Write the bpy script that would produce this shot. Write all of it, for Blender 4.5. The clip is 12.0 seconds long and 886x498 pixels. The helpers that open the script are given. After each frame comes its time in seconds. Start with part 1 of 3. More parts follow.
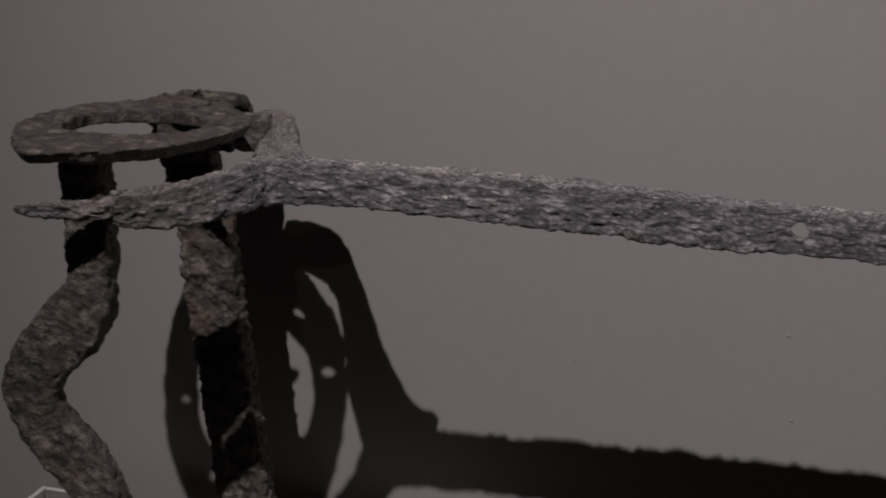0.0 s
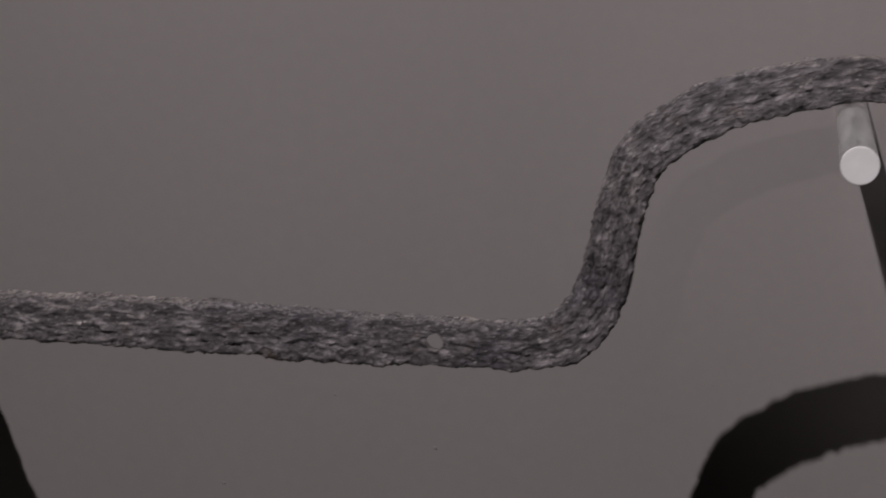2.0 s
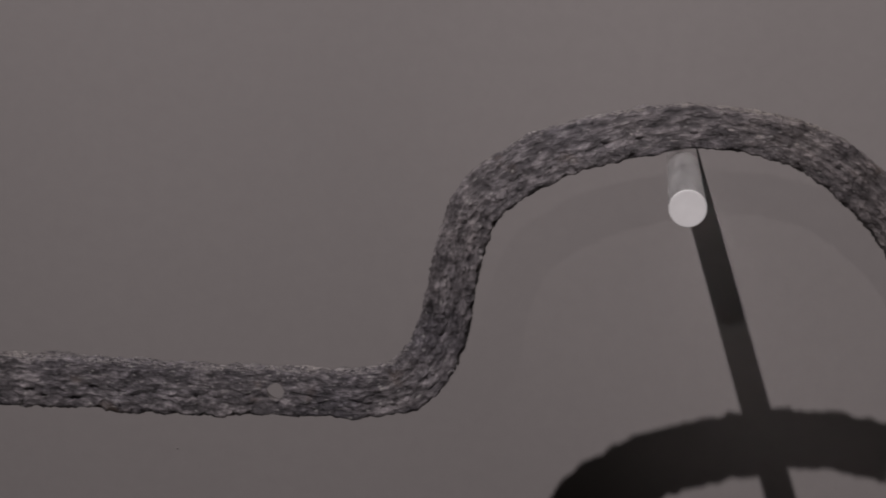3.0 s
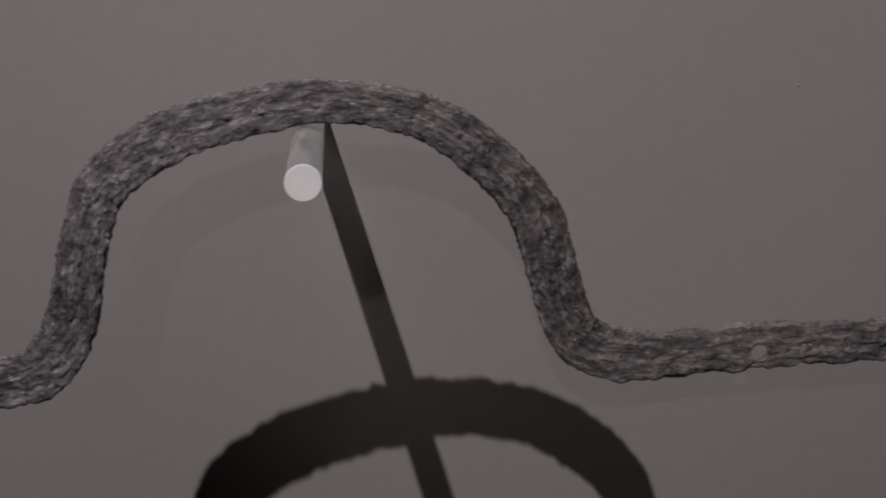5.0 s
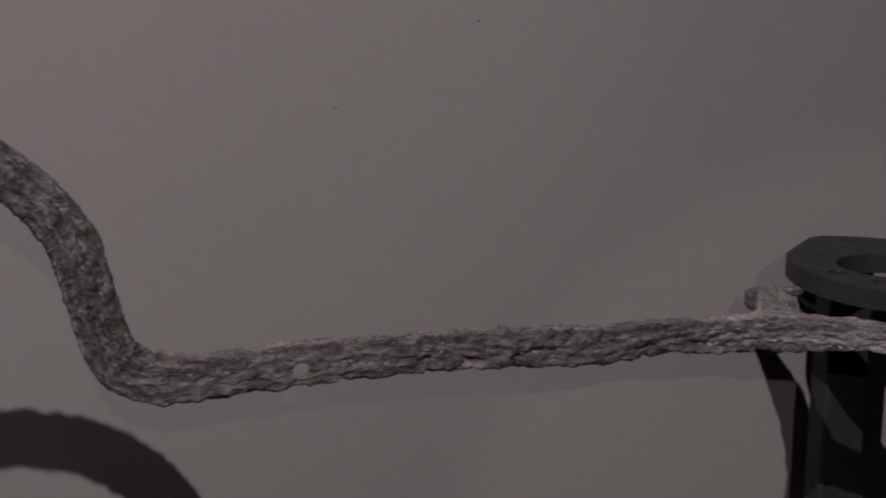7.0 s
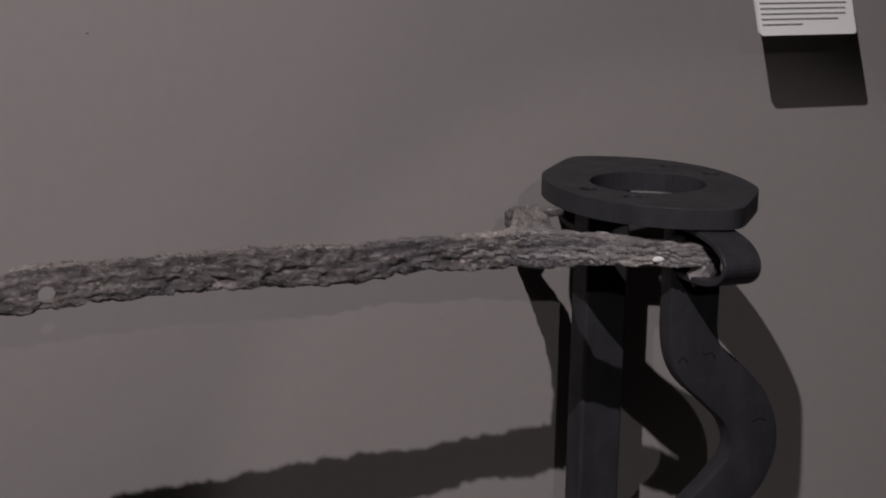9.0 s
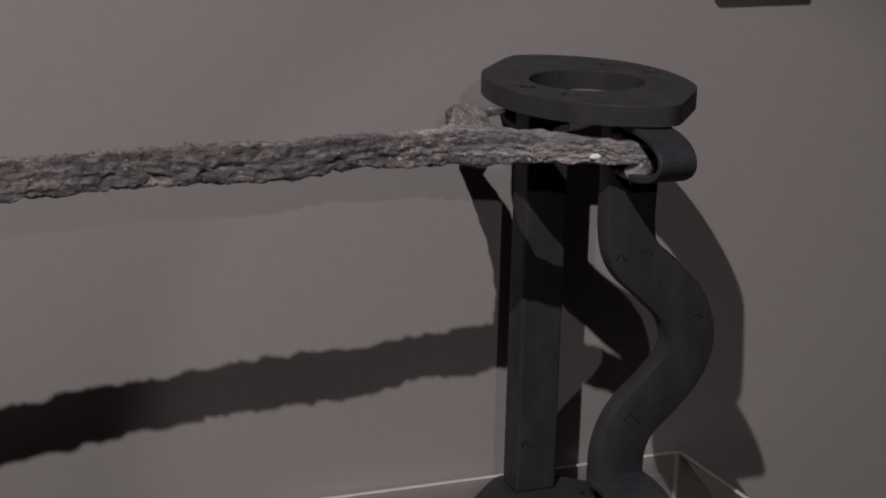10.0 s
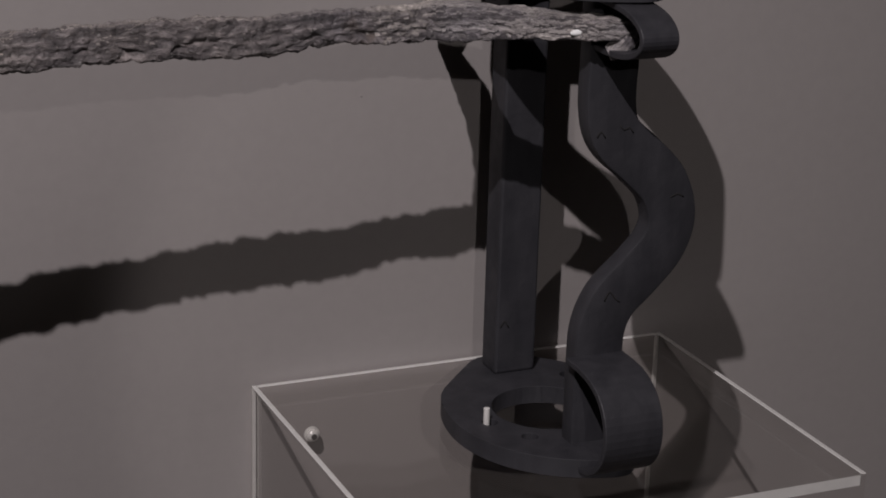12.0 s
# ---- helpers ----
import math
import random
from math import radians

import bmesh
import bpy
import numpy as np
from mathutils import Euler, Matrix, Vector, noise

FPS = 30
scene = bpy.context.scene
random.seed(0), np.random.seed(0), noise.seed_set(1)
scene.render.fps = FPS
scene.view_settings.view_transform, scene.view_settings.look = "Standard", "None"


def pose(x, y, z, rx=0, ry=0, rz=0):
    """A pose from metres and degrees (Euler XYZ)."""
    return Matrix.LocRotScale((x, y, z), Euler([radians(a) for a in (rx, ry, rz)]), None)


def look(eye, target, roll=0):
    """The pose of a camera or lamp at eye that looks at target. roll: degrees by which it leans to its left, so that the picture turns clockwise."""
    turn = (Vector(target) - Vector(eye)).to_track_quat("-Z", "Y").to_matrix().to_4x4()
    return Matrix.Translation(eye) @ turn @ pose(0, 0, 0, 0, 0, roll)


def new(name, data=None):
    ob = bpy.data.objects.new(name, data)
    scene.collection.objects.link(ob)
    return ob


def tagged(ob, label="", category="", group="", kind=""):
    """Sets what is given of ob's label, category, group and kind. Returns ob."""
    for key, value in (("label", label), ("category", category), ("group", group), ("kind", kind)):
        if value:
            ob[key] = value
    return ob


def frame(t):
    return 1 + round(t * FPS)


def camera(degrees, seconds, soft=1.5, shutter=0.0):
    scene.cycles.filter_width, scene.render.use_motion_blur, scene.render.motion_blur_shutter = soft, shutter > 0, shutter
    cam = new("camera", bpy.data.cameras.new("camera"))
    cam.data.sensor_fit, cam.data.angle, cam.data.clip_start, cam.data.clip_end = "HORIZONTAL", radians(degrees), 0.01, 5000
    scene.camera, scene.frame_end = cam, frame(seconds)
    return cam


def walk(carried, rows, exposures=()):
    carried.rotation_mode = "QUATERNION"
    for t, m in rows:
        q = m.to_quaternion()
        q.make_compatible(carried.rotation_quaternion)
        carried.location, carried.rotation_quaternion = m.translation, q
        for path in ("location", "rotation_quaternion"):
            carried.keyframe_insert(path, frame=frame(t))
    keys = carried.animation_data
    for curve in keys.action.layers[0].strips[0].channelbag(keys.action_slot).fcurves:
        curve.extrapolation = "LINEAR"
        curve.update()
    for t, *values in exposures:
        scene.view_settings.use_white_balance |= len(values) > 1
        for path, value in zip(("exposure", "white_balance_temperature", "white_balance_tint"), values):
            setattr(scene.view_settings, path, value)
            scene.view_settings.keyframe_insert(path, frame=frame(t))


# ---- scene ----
cam = camera(25.38, 12.0, soft=1.8, shutter=0.35)

# seconds, eye x y z, yaw, pitch, lean to the left
PATH = [
    (0.0, -0.0803, -1.3587, 1.6574, 19.127, -17.618, 0.407),
    (0.5, -0.0727, -1.3563, 1.6571, 17.066, -17.590, 0.451),
    (1.0, -0.0669, -1.3467, 1.6543, 14.659, -16.882, 0.192),
    (1.5, -0.0603, -1.3509, 1.6528, 11.967, -15.432, 0.678),
    (2.0, -0.0558, -1.3525, 1.6519, 9.435, -13.814, 0.782),
    (2.5, -0.0550, -1.3641, 1.6484, 7.058, -12.341, 0.842),
    (2.7, -0.0534, -1.3638, 1.6478, 6.155, -11.998, 0.824),
    (4.3, -0.0270, -1.3601, 1.6478, -0.841, -12.317, 1.201),
    (4.5, -0.0287, -1.3606, 1.6491, -2.098, -12.401, 0.510),
    (5.0, -0.0168, -1.3606, 1.6460, -4.472, -12.462, 0.521),
    (5.5, -0.0073, -1.3623, 1.6474, -7.198, -12.651, 0.554),
    (6.0, 0.0001, -1.3669, 1.6483, -10.835, -12.663, 0.931),
    (6.5, 0.0030, -1.3698, 1.6496, -14.159, -12.107, 1.217),
    (7.0, 0.0064, -1.3721, 1.6439, -16.926, -11.432, 1.364),
    (7.5, -0.0005, -1.3667, 1.6260, -20.178, -10.365, 1.641),
    (7.7, -0.0003, -1.3670, 1.6215, -21.063, -10.277, 1.861),
    (9.3, 0.0635, -1.4079, 1.6216, -22.230, -13.381, 1.297),
    (9.5, 0.0669, -1.4141, 1.6200, -22.389, -13.923, 1.299),
    (10.0, 0.0715, -1.4065, 1.6130, -23.066, -15.144, 1.496),
    (10.5, 0.0716, -1.4017, 1.6117, -23.465, -16.316, 1.464),
    (11.0, 0.0752, -1.3961, 1.6072, -23.584, -17.301, 1.640),
    (11.5, 0.0760, -1.4007, 1.6002, -23.558, -17.686, 1.607),
    (12.0, 0.0764, -1.3947, 1.5999, -23.825, -18.282, 1.673),
]
walk(cam, [(t, pose(x, y, z, 90 + p, 0, yw) @ pose(0, 0, 0, 0, 0, lean)) for t, x, y, z, yw, p, lean in PATH],
     exposures=[(0.0, 0.0), (1.5, -0.32), (5.5, -0.34), (7.5, -0.25), (9.5, 0.02), (12.0, 0.18)])

# ---- light: a dark gallery, one key spotlight and one weak back lamp split into three cones ----
world = bpy.data.worlds.new("gallery_air")
scene.world = world
world.use_nodes = True
world.node_tree.nodes["Background"].inputs[0].default_value = (0.9, 0.95, 1.0, 1)
world.node_tree.nodes["Background"].inputs[1].default_value = 0.0

KEY_EYE, KEY_AIM = (-0.52, -1.68, 3.07), (0.15, 0.0, 1.42)
BACK_LAMP = (-0.44, -4.0, 2.76)


def spotlight(name, eye, aim, watts, cone, blend, radius, colour):
    lamp = bpy.data.lights.new(name, "SPOT")
    lamp.energy, lamp.spot_size, lamp.spot_blend = watts, radians(cone), blend
    lamp.shadow_soft_size, lamp.color = radius, colour
    ob = new(name, lamp)
    ob.matrix_world = look(eye, aim)
    return ob


spotlight("key_light", KEY_EYE, KEY_AIM, 168, 78, 1.0, 0.013, (1.0, 0.920, 0.932))
# One back lamp, split into three made-up cones that leave dark gaps between.
spotlight("back_light_cone", BACK_LAMP, (0.87, 0.0, 0.97), 60, 11.8, 0.28, 0.02, (1.0, 0.92, 0.90))
spotlight("back_light_cone", BACK_LAMP, (0.19, 0.0, 1.49), 40, 12.0, 0.85, 0.02, (1.0, 0.92, 0.90))
spotlight("back_light_cone", BACK_LAMP, (-0.98, 0.0, 1.12), 4, 12.6, 0.10, 0.02, (1.0, 0.92, 0.90))


# ---- materials ----
def material(name):
    m = bpy.data.materials.new(name)
    m.use_nodes = True
    nodes, links = m.node_tree.nodes, m.node_tree.links
    return m, nodes, links, nodes["Principled BSDF"]


def noise_node(nodes, links, vec, scale, detail=4, rough=0.6):
    n = nodes.new("ShaderNodeTexNoise")
    n.inputs["Scale"].default_value, n.inputs["Detail"].default_value = scale, detail
    n.inputs["Roughness"].default_value = rough
    links.new(vec, n.inputs["Vector"])
    return n.outputs["Fac"]


def ramp(nodes, links, fac, stops):
    r = nodes.new("ShaderNodeValToRGB")
    e = r.color_ramp.elements
    while len(e) < len(stops):
        e.new(0.5)
    for el, (p, c) in zip(e, stops):
        el.position, el.color = p, (*c, 1)
    links.new(fac, r.inputs[0])
    return r.outputs[0]


def mix(nodes, links, a, b, fac, mode="MIX"):
    n = nodes.new("ShaderNodeMix")
    n.data_type, n.blend_type = "RGBA", mode
    if isinstance(fac, float):
        n.inputs[0].default_value = fac
    else:
        links.new(fac, n.inputs[0])
    links.new(a, n.inputs[6])
    links.new(b, n.inputs[7])
    return n.outputs[2]


def bump(nodes, links, height, strength, distance, before=None):
    b = nodes.new("ShaderNodeBump")
    b.inputs["Strength"].default_value, b.inputs["Distance"].default_value = strength, distance
    links.new(height, b.inputs["Height"])
    if before:
        links.new(before, b.inputs["Normal"])
    return b.outputs[0]


def object_coords(nodes, links, stretch=(1, 1, 1)):
    c = nodes.new("ShaderNodeTexCoord")
    m = nodes.new("ShaderNodeMapping")
    m.inputs["Scale"].default_value = stretch
    links.new(c.outputs["Object"], m.inputs[0])
    return m.outputs[0]


def paint(name, base, spread, scale, rough, relief):
    """Matt wall or board paint with faint mottling and roller texture."""
    m, nodes, links, bsdf = material(name)
    vec = object_coords(nodes, links)
    lo = tuple(c * (1 - spread) for c in base)
    hi = tuple(min(1, c * (1 + spread)) for c in base)
    broad = ramp(nodes, links, noise_node(nodes, links, vec, scale, 3), [(0.3, lo), (0.7, hi)])
    fine = ramp(nodes, links, noise_node(nodes, links, vec, scale * 40, 3), [(0.3, (0.96,) * 3), (0.7, (1, 1, 1))])
    links.new(mix(nodes, links, broad, fine, 1.0, "MULTIPLY"), bsdf.inputs["Base Color"])
    bsdf.inputs["Roughness"].default_value = rough
    bsdf.inputs["Specular IOR Level"].default_value = 0.25
    links.new(bump(nodes, links, noise_node(nodes, links, vec, 260, 3), relief, 0.002), bsdf.inputs["Normal"])
    return m


def corroded_iron(name, dark, mid, light, rust, use_uv, rust_amount=0.62, speck=0.7, along=0.40, relief=0.0092, size=150, grain_size=760, grit_part=1.0):
    """Cleaned excavated iron: laminated grey skin, pits, traces of rust, painted glints and crevice shade. On the strut
    the skin turns browner past the arch and coarser, with less fine grain, on the far arm."""
    m, nodes, links, bsdf = material(name)
    vec = object_coords(nodes, links)
    if use_uv:
        c = nodes.new("ShaderNodeTexCoord")
        mp = nodes.new("ShaderNodeMapping")
        mp.inputs["Scale"].default_value = (along, 1, 1)
        links.new(c.outputs["UV"], mp.inputs[0])
        grain_vec = mp.outputs[0]
        xyz = nodes.new("ShaderNodeSeparateXYZ")
        links.new(vec, xyz.inputs[0])
        # (x, value) stops along the strut, which runs from -0.7 to 0.7 m
        reach = nodes.new("ShaderNodeMapRange")
        reach.inputs[1].default_value, reach.inputs[2].default_value = -0.7, 0.7
        links.new(xyz.outputs["X"], reach.inputs[0])

        def along_strut(stops):
            return ramp(nodes, links, reach.outputs[0], [((x + 0.7) / 1.4, (v,) * 3) for x, v in stops])

        keep = along_strut([(-0.20, 0.90), (-0.08, 0.62), (0.16, 0.60), (0.24, 0.42), (0.56, 0.45), (0.64, 0.75)])
        brown = along_strut([(-0.63, 1.0), (-0.575, 0.0), (-0.06, 0.0), (0.03, 0.55), (0.22, 0.85), (0.50, 0.75), (0.60, 0.30)])
    else:
        grain_vec = object_coords(nodes, links, (0.85, 0.9, 1.1))
        keep = brown = None
    grain = noise_node(nodes, links, grain_vec, grain_size, 5, 0.7)
    fibre = noise_node(nodes, links, grain_vec, size, 6, 0.68)
    flecks = noise_node(nodes, links, vec if not use_uv else grain_vec, 540, 2, 0.5)
    blotch = noise_node(nodes, links, vec, 34, 4, 0.6)
    patch = noise_node(nodes, links, vec, 14, 4, 0.62)
    base = ramp(nodes, links, fibre, [(0.30, dark), (0.50, mid), (0.70, light)])
    # Bright glints and dark crevices painted in by the grain that drives the bump.
    grit = ramp(nodes, links, grain, [(0.32, (0.24,) * 3), (0.50, (0.88,) * 3), (0.68, (2.1,) * 3)])
    col = mix(nodes, links, base, grit, keep or grit_part, "MULTIPLY")
    rusty = nodes.new("ShaderNodeRGB")
    rusty.outputs[0].default_value = (*rust, 1)
    where = ramp(nodes, links, blotch, [(rust_amount, (0, 0, 0)), (rust_amount + 0.12, (0.6,) * 3)])
    col = mix(nodes, links, col, rusty.outputs[0], where)
    tone = ramp(nodes, links, patch, [(0.34, (0.70, 0.69, 0.73)), (0.66, (1.24, 1.20, 1.16))])
    col = mix(nodes, links, col, tone, 1.0, "MULTIPLY")
    if brown:
        earth = nodes.new("ShaderNodeRGB")
        earth.outputs[0].default_value = (0.70, 0.672, 0.63, 1)
        col = mix(nodes, links, col, earth.outputs[0], brown, "MULTIPLY")
    # Pale specks: small glints put into the colour.
    chip = nodes.new("ShaderNodeRGB")
    chip.outputs[0].default_value = (0.72, 0.70, 0.68, 1)
    glint_dots = ramp(nodes, links, flecks, [(0.64, (0, 0, 0)), (0.70, (speck,) * 3)])
    if keep:
        glint_dots = mix(nodes, links, glint_dots, keep, 1.0, "MULTIPLY")
    col = mix(nodes, links, col, chip.outputs[0], glint_dots)
    links.new(col, bsdf.inputs["Base Color"])
    bsdf.inputs["Roughness"].default_value = 0.42
    bsdf.inputs["Specular IOR Level"].default_value = 0.7
    b = bump(nodes, links, fibre, 0.9, relief)
    fine = nodes.new("ShaderNodeBump")
    fine.inputs["Distance"].default_value = 0.0025
    if keep:
        links.new(keep, fine.inputs["Strength"])
    else:
        fine.inputs["Strength"].default_value = 0.9 * grit_part
    links.new(grain, fine.inputs["Height"])
    links.new(b, fine.inputs["Normal"])
    links.new(fine.outputs[0], bsdf.inputs["Normal"])
    return m


def replica_coat(name):
    """Dull blue-black painted replica with faint brush streaks and scuffs."""
    m, nodes, links, bsdf = material(name)
    vec = object_coords(nodes, links)
    streak = noise_node(nodes, links, object_coords(nodes, links, (1, 1, 0.25)), 60, 4)
    col = ramp(nodes, links, streak, [(0.3, (0.025, 0.025, 0.030)), (0.7, (0.040, 0.0395, 0.046))])
    scuff = ramp(nodes, links, noise_node(nodes, links, vec, 30, 6, 0.7), [(0.66, (1, 1, 1)), (0.76, (1.7, 1.7, 1.65))])
    links.new(mix(nodes, links, col, scuff, 1.0, "MULTIPLY"), bsdf.inputs["Base Color"])
    rough = ramp(nodes, links, noise_node(nodes, links, vec, 45, 3), [(0.3, (0.48,) * 3), (0.7, (0.70,) * 3)])
    links.new(rough, bsdf.inputs["Roughness"])
    bsdf.inputs["Specular IOR Level"].default_value = 0.35
    links.new(bump(nodes, links, noise_node(nodes, links, vec, 90, 4), 0.25, 0.002), bsdf.inputs["Normal"])
    return m


def plain(name, base, rough=0.5, metal=0.0, spec=0.5):
    m, nodes, links, bsdf = material(name)
    bsdf.inputs["Base Color"].default_value = (*base, 1)
    bsdf.inputs["Roughness"].default_value, bsdf.inputs["Metallic"].default_value = rough, metal
    bsdf.inputs["Specular IOR Level"].default_value = spec
    return m


def clear_acrylic(name):
    """Clear sheet: almost wholly transparent, with a gloss that grows towards grazing view."""
    m, nodes, links, bsdf = material(name)
    nodes.remove(bsdf)
    tr, gl, mx, lw, pw = (nodes.new("ShaderNode" + k) for k in ("BsdfTransparent", "BsdfGlossy", "MixShader", "LayerWeight", "Math"))
    tr.inputs[0].default_value = (0.98, 0.975, 0.97, 1)
    gl.inputs["Roughness"].default_value = 0.03
    lw.inputs[0].default_value = 0.5
    pw.operation = "POWER"
    pw.inputs[1].default_value = 4.0
    links.new(lw.outputs["Facing"], pw.inputs[0])
    links.new(pw.outputs[0], mx.inputs[0])
    links.new(tr.outputs[0], mx.inputs[1])
    links.new(gl.outputs[0], mx.inputs[2])
    links.new(mx.outputs[0], nodes["Material Output"].inputs[0])
    return m


def sawn_acrylic(name, base, through_part=0.35):
    """Sawn and polished acrylic edge that gathers light: part diffuse, part let through."""
    m, nodes, links, bsdf = material(name)
    nodes.remove(bsdf)
    df, tl, mx = (nodes.new("ShaderNode" + k) for k in ("BsdfDiffuse", "BsdfTranslucent", "MixShader"))
    vec = object_coords(nodes, links)
    col = ramp(nodes, links, noise_node(nodes, links, vec, 70, 3), [(0.3, tuple(c * 0.9 for c in base)), (0.7, base)])
    links.new(col, df.inputs[0])
    links.new(col, tl.inputs[0])
    mx.inputs[0].default_value = through_part
    links.new(df.outputs[0], mx.inputs[1])
    links.new(tl.outputs[0], mx.inputs[2])
    links.new(mx.outputs[0], nodes["Material Output"].inputs[0])
    return m


def drawn_rod(name):
    """Clear rod with a slightly milky, streaked skin."""
    m, nodes, links, bsdf = material(name)
    bsdf.inputs["Base Color"].default_value = (0.99, 0.99, 0.99, 1)
    bsdf.inputs["Roughness"].default_value = 0.25
    bsdf.inputs["IOR"].default_value = 1.16
    streak = noise_node(nodes, links, object_coords(nodes, links, (1, 0.04, 1)), 260, 3)
    clear = ramp(nodes, links, streak, [(0.30, (0.74,) * 3), (0.70, (0.92,) * 3)])
    links.new(clear, bsdf.inputs["Transmission Weight"])
    return m


WALL = paint("grey_wall_paint", (0.335, 0.312, 0.308), 0.03, 2.2, 0.85, 0.05)
# Tones of the unseen room, raised to bounce light into the shadows.
ROOM = paint("dark_room_paint", (0.22, 0.21, 0.21), 0.05, 1.5, 0.9, 0.1)
FLOOR = paint("dark_floor", (0.20, 0.17, 0.14), 0.15, 3.0, 0.6, 0.1)
IRON = corroded_iron("cleaned_iron", (0.050, 0.047, 0.052), (0.196, 0.184, 0.196), (0.56, 0.528, 0.55), (0.19, 0.135, 0.095), True, 0.61, 0.75, 0.38, 0.0080, 150, 500)
# Paler iron: painted light on tops and in bores, chalk at the tip.
PALE_LIT_IRON = corroded_iron("chalky_lit_iron", (0.20, 0.190, 0.190), (0.42, 0.400, 0.395), (0.70, 0.670, 0.655), (0.38, 0.31, 0.26), True, 0.66, 0.3, 0.17, 0.0100, 150)
OLD_IRON = corroded_iron("dark_pitted_iron", (0.026, 0.0215, 0.018), (0.090, 0.076, 0.065), (0.30, 0.265, 0.225), (0.15, 0.095, 0.055), False, 0.56, 0.3, 1.0, 0.0090, 120, 620, 0.6)
REPLICA = replica_coat("black_replica_coat")
# Near-black for crack lines and for the painted shade of the screw socket.
HOLLOW = plain("dark_hollow", (0.012, 0.011, 0.011), 0.9)
STEEL = plain("bright_steel", (0.80, 0.79, 0.77), 0.34, 0.15, 0.8)
CARD = paint("white_card", (0.90, 0.90, 0.90), 0.01, 8, 0.7, 0.03)
INK = plain("grey_print", (0.30, 0.29, 0.29), 0.8)
CLEAR = clear_acrylic("clear_acrylic")
ROD = drawn_rod("solid_clear_rod")
EDGE = sawn_acrylic("sawn_acrylic_edge", (0.93, 0.92, 0.90))
FROST = sawn_acrylic("frosted_rod_end", (0.97, 0.965, 0.97), 0.12)


# ---- mesh helpers ----
def part(name, bm, mat, parent=None, label="", smooth=False):
    me = bpy.data.meshes.new(name)
    bm.to_mesh(me)
    bm.free()
    for m in mat if isinstance(mat, (list, tuple)) else [mat]:
        me.materials.append(m)
    if smooth:
        for p in me.polygons:
            p.use_smooth = True
    ob = new(name, me)
    if parent:
        ob.parent = parent
    if label:
        ob["label"] = label
    return ob


def empty(name, place, label, category, group=""):
    ob = new(name)
    ob.location = place
    ob.empty_display_size = 0.05
    return tagged(ob, label, category, group)


def add_box(bm, lo, hi, mat=0):
    lo, hi = Vector(lo), Vector(hi)
    c = (lo + hi) / 2
    made = bmesh.ops.create_cube(bm, size=1, matrix=Matrix.Translation(c) @ Matrix.Diagonal((*(hi - lo), 1)))
    for f in {f for v in made["verts"] for f in v.link_faces}:
        f.material_index = mat


def box(lo, hi):
    bm = bmesh.new()
    add_box(bm, lo, hi)
    return bm


def bevelled(ob, width, segments=2):
    b = ob.modifiers.new("bevel", "BEVEL")
    b.width, b.segments, b.limit_method, b.angle_limit = width, segments, "ANGLE", radians(35)
    return ob


def corroded(ob, voxel, lump, pit, scale=1.0):
    """Worn, pitted skin: even remesh, then broad lumps and fine pits."""
    r = ob.modifiers.new("skin", "REMESH")
    r.mode, r.voxel_size, r.use_smooth_shade = "VOXEL", voxel, True
    for name, kind, size, depth in (("lumps", "CLOUDS", 0.03, lump), ("pits", "CLOUDS", 0.007, pit)):
        tex = bpy.data.textures.get(name) or bpy.data.textures.new(name, kind)
        tex.noise_scale = size * scale
        tex.noise_depth = 3
        d = ob.modifiers.new(name, "DISPLACE")
        d.texture, d.strength, d.mid_level, d.texture_coords = tex, depth, 0.52, "GLOBAL"
    return ob


def curve_points(stops, step):
    """Catmull-Rom through rows of numbers, at about even steps of the first three."""
    rows = [np.array(s, float) for s in stops]
    rows = [2 * rows[0] - rows[1]] + rows + [2 * rows[-1] - rows[-2]]
    out = []
    for a, b, c, d in zip(rows, rows[1:], rows[2:], rows[3:]):
        n = max(2, int(np.linalg.norm((c - b)[:3]) / step))
        for i in range(n):
            u = i / n
            out.append(0.5 * (2 * b + (c - a) * u + (2 * a - 5 * b + 4 * c - d) * u * u + (3 * b - a - 3 * c + d) * u ** 3))
    out.append(rows[-2])
    return out


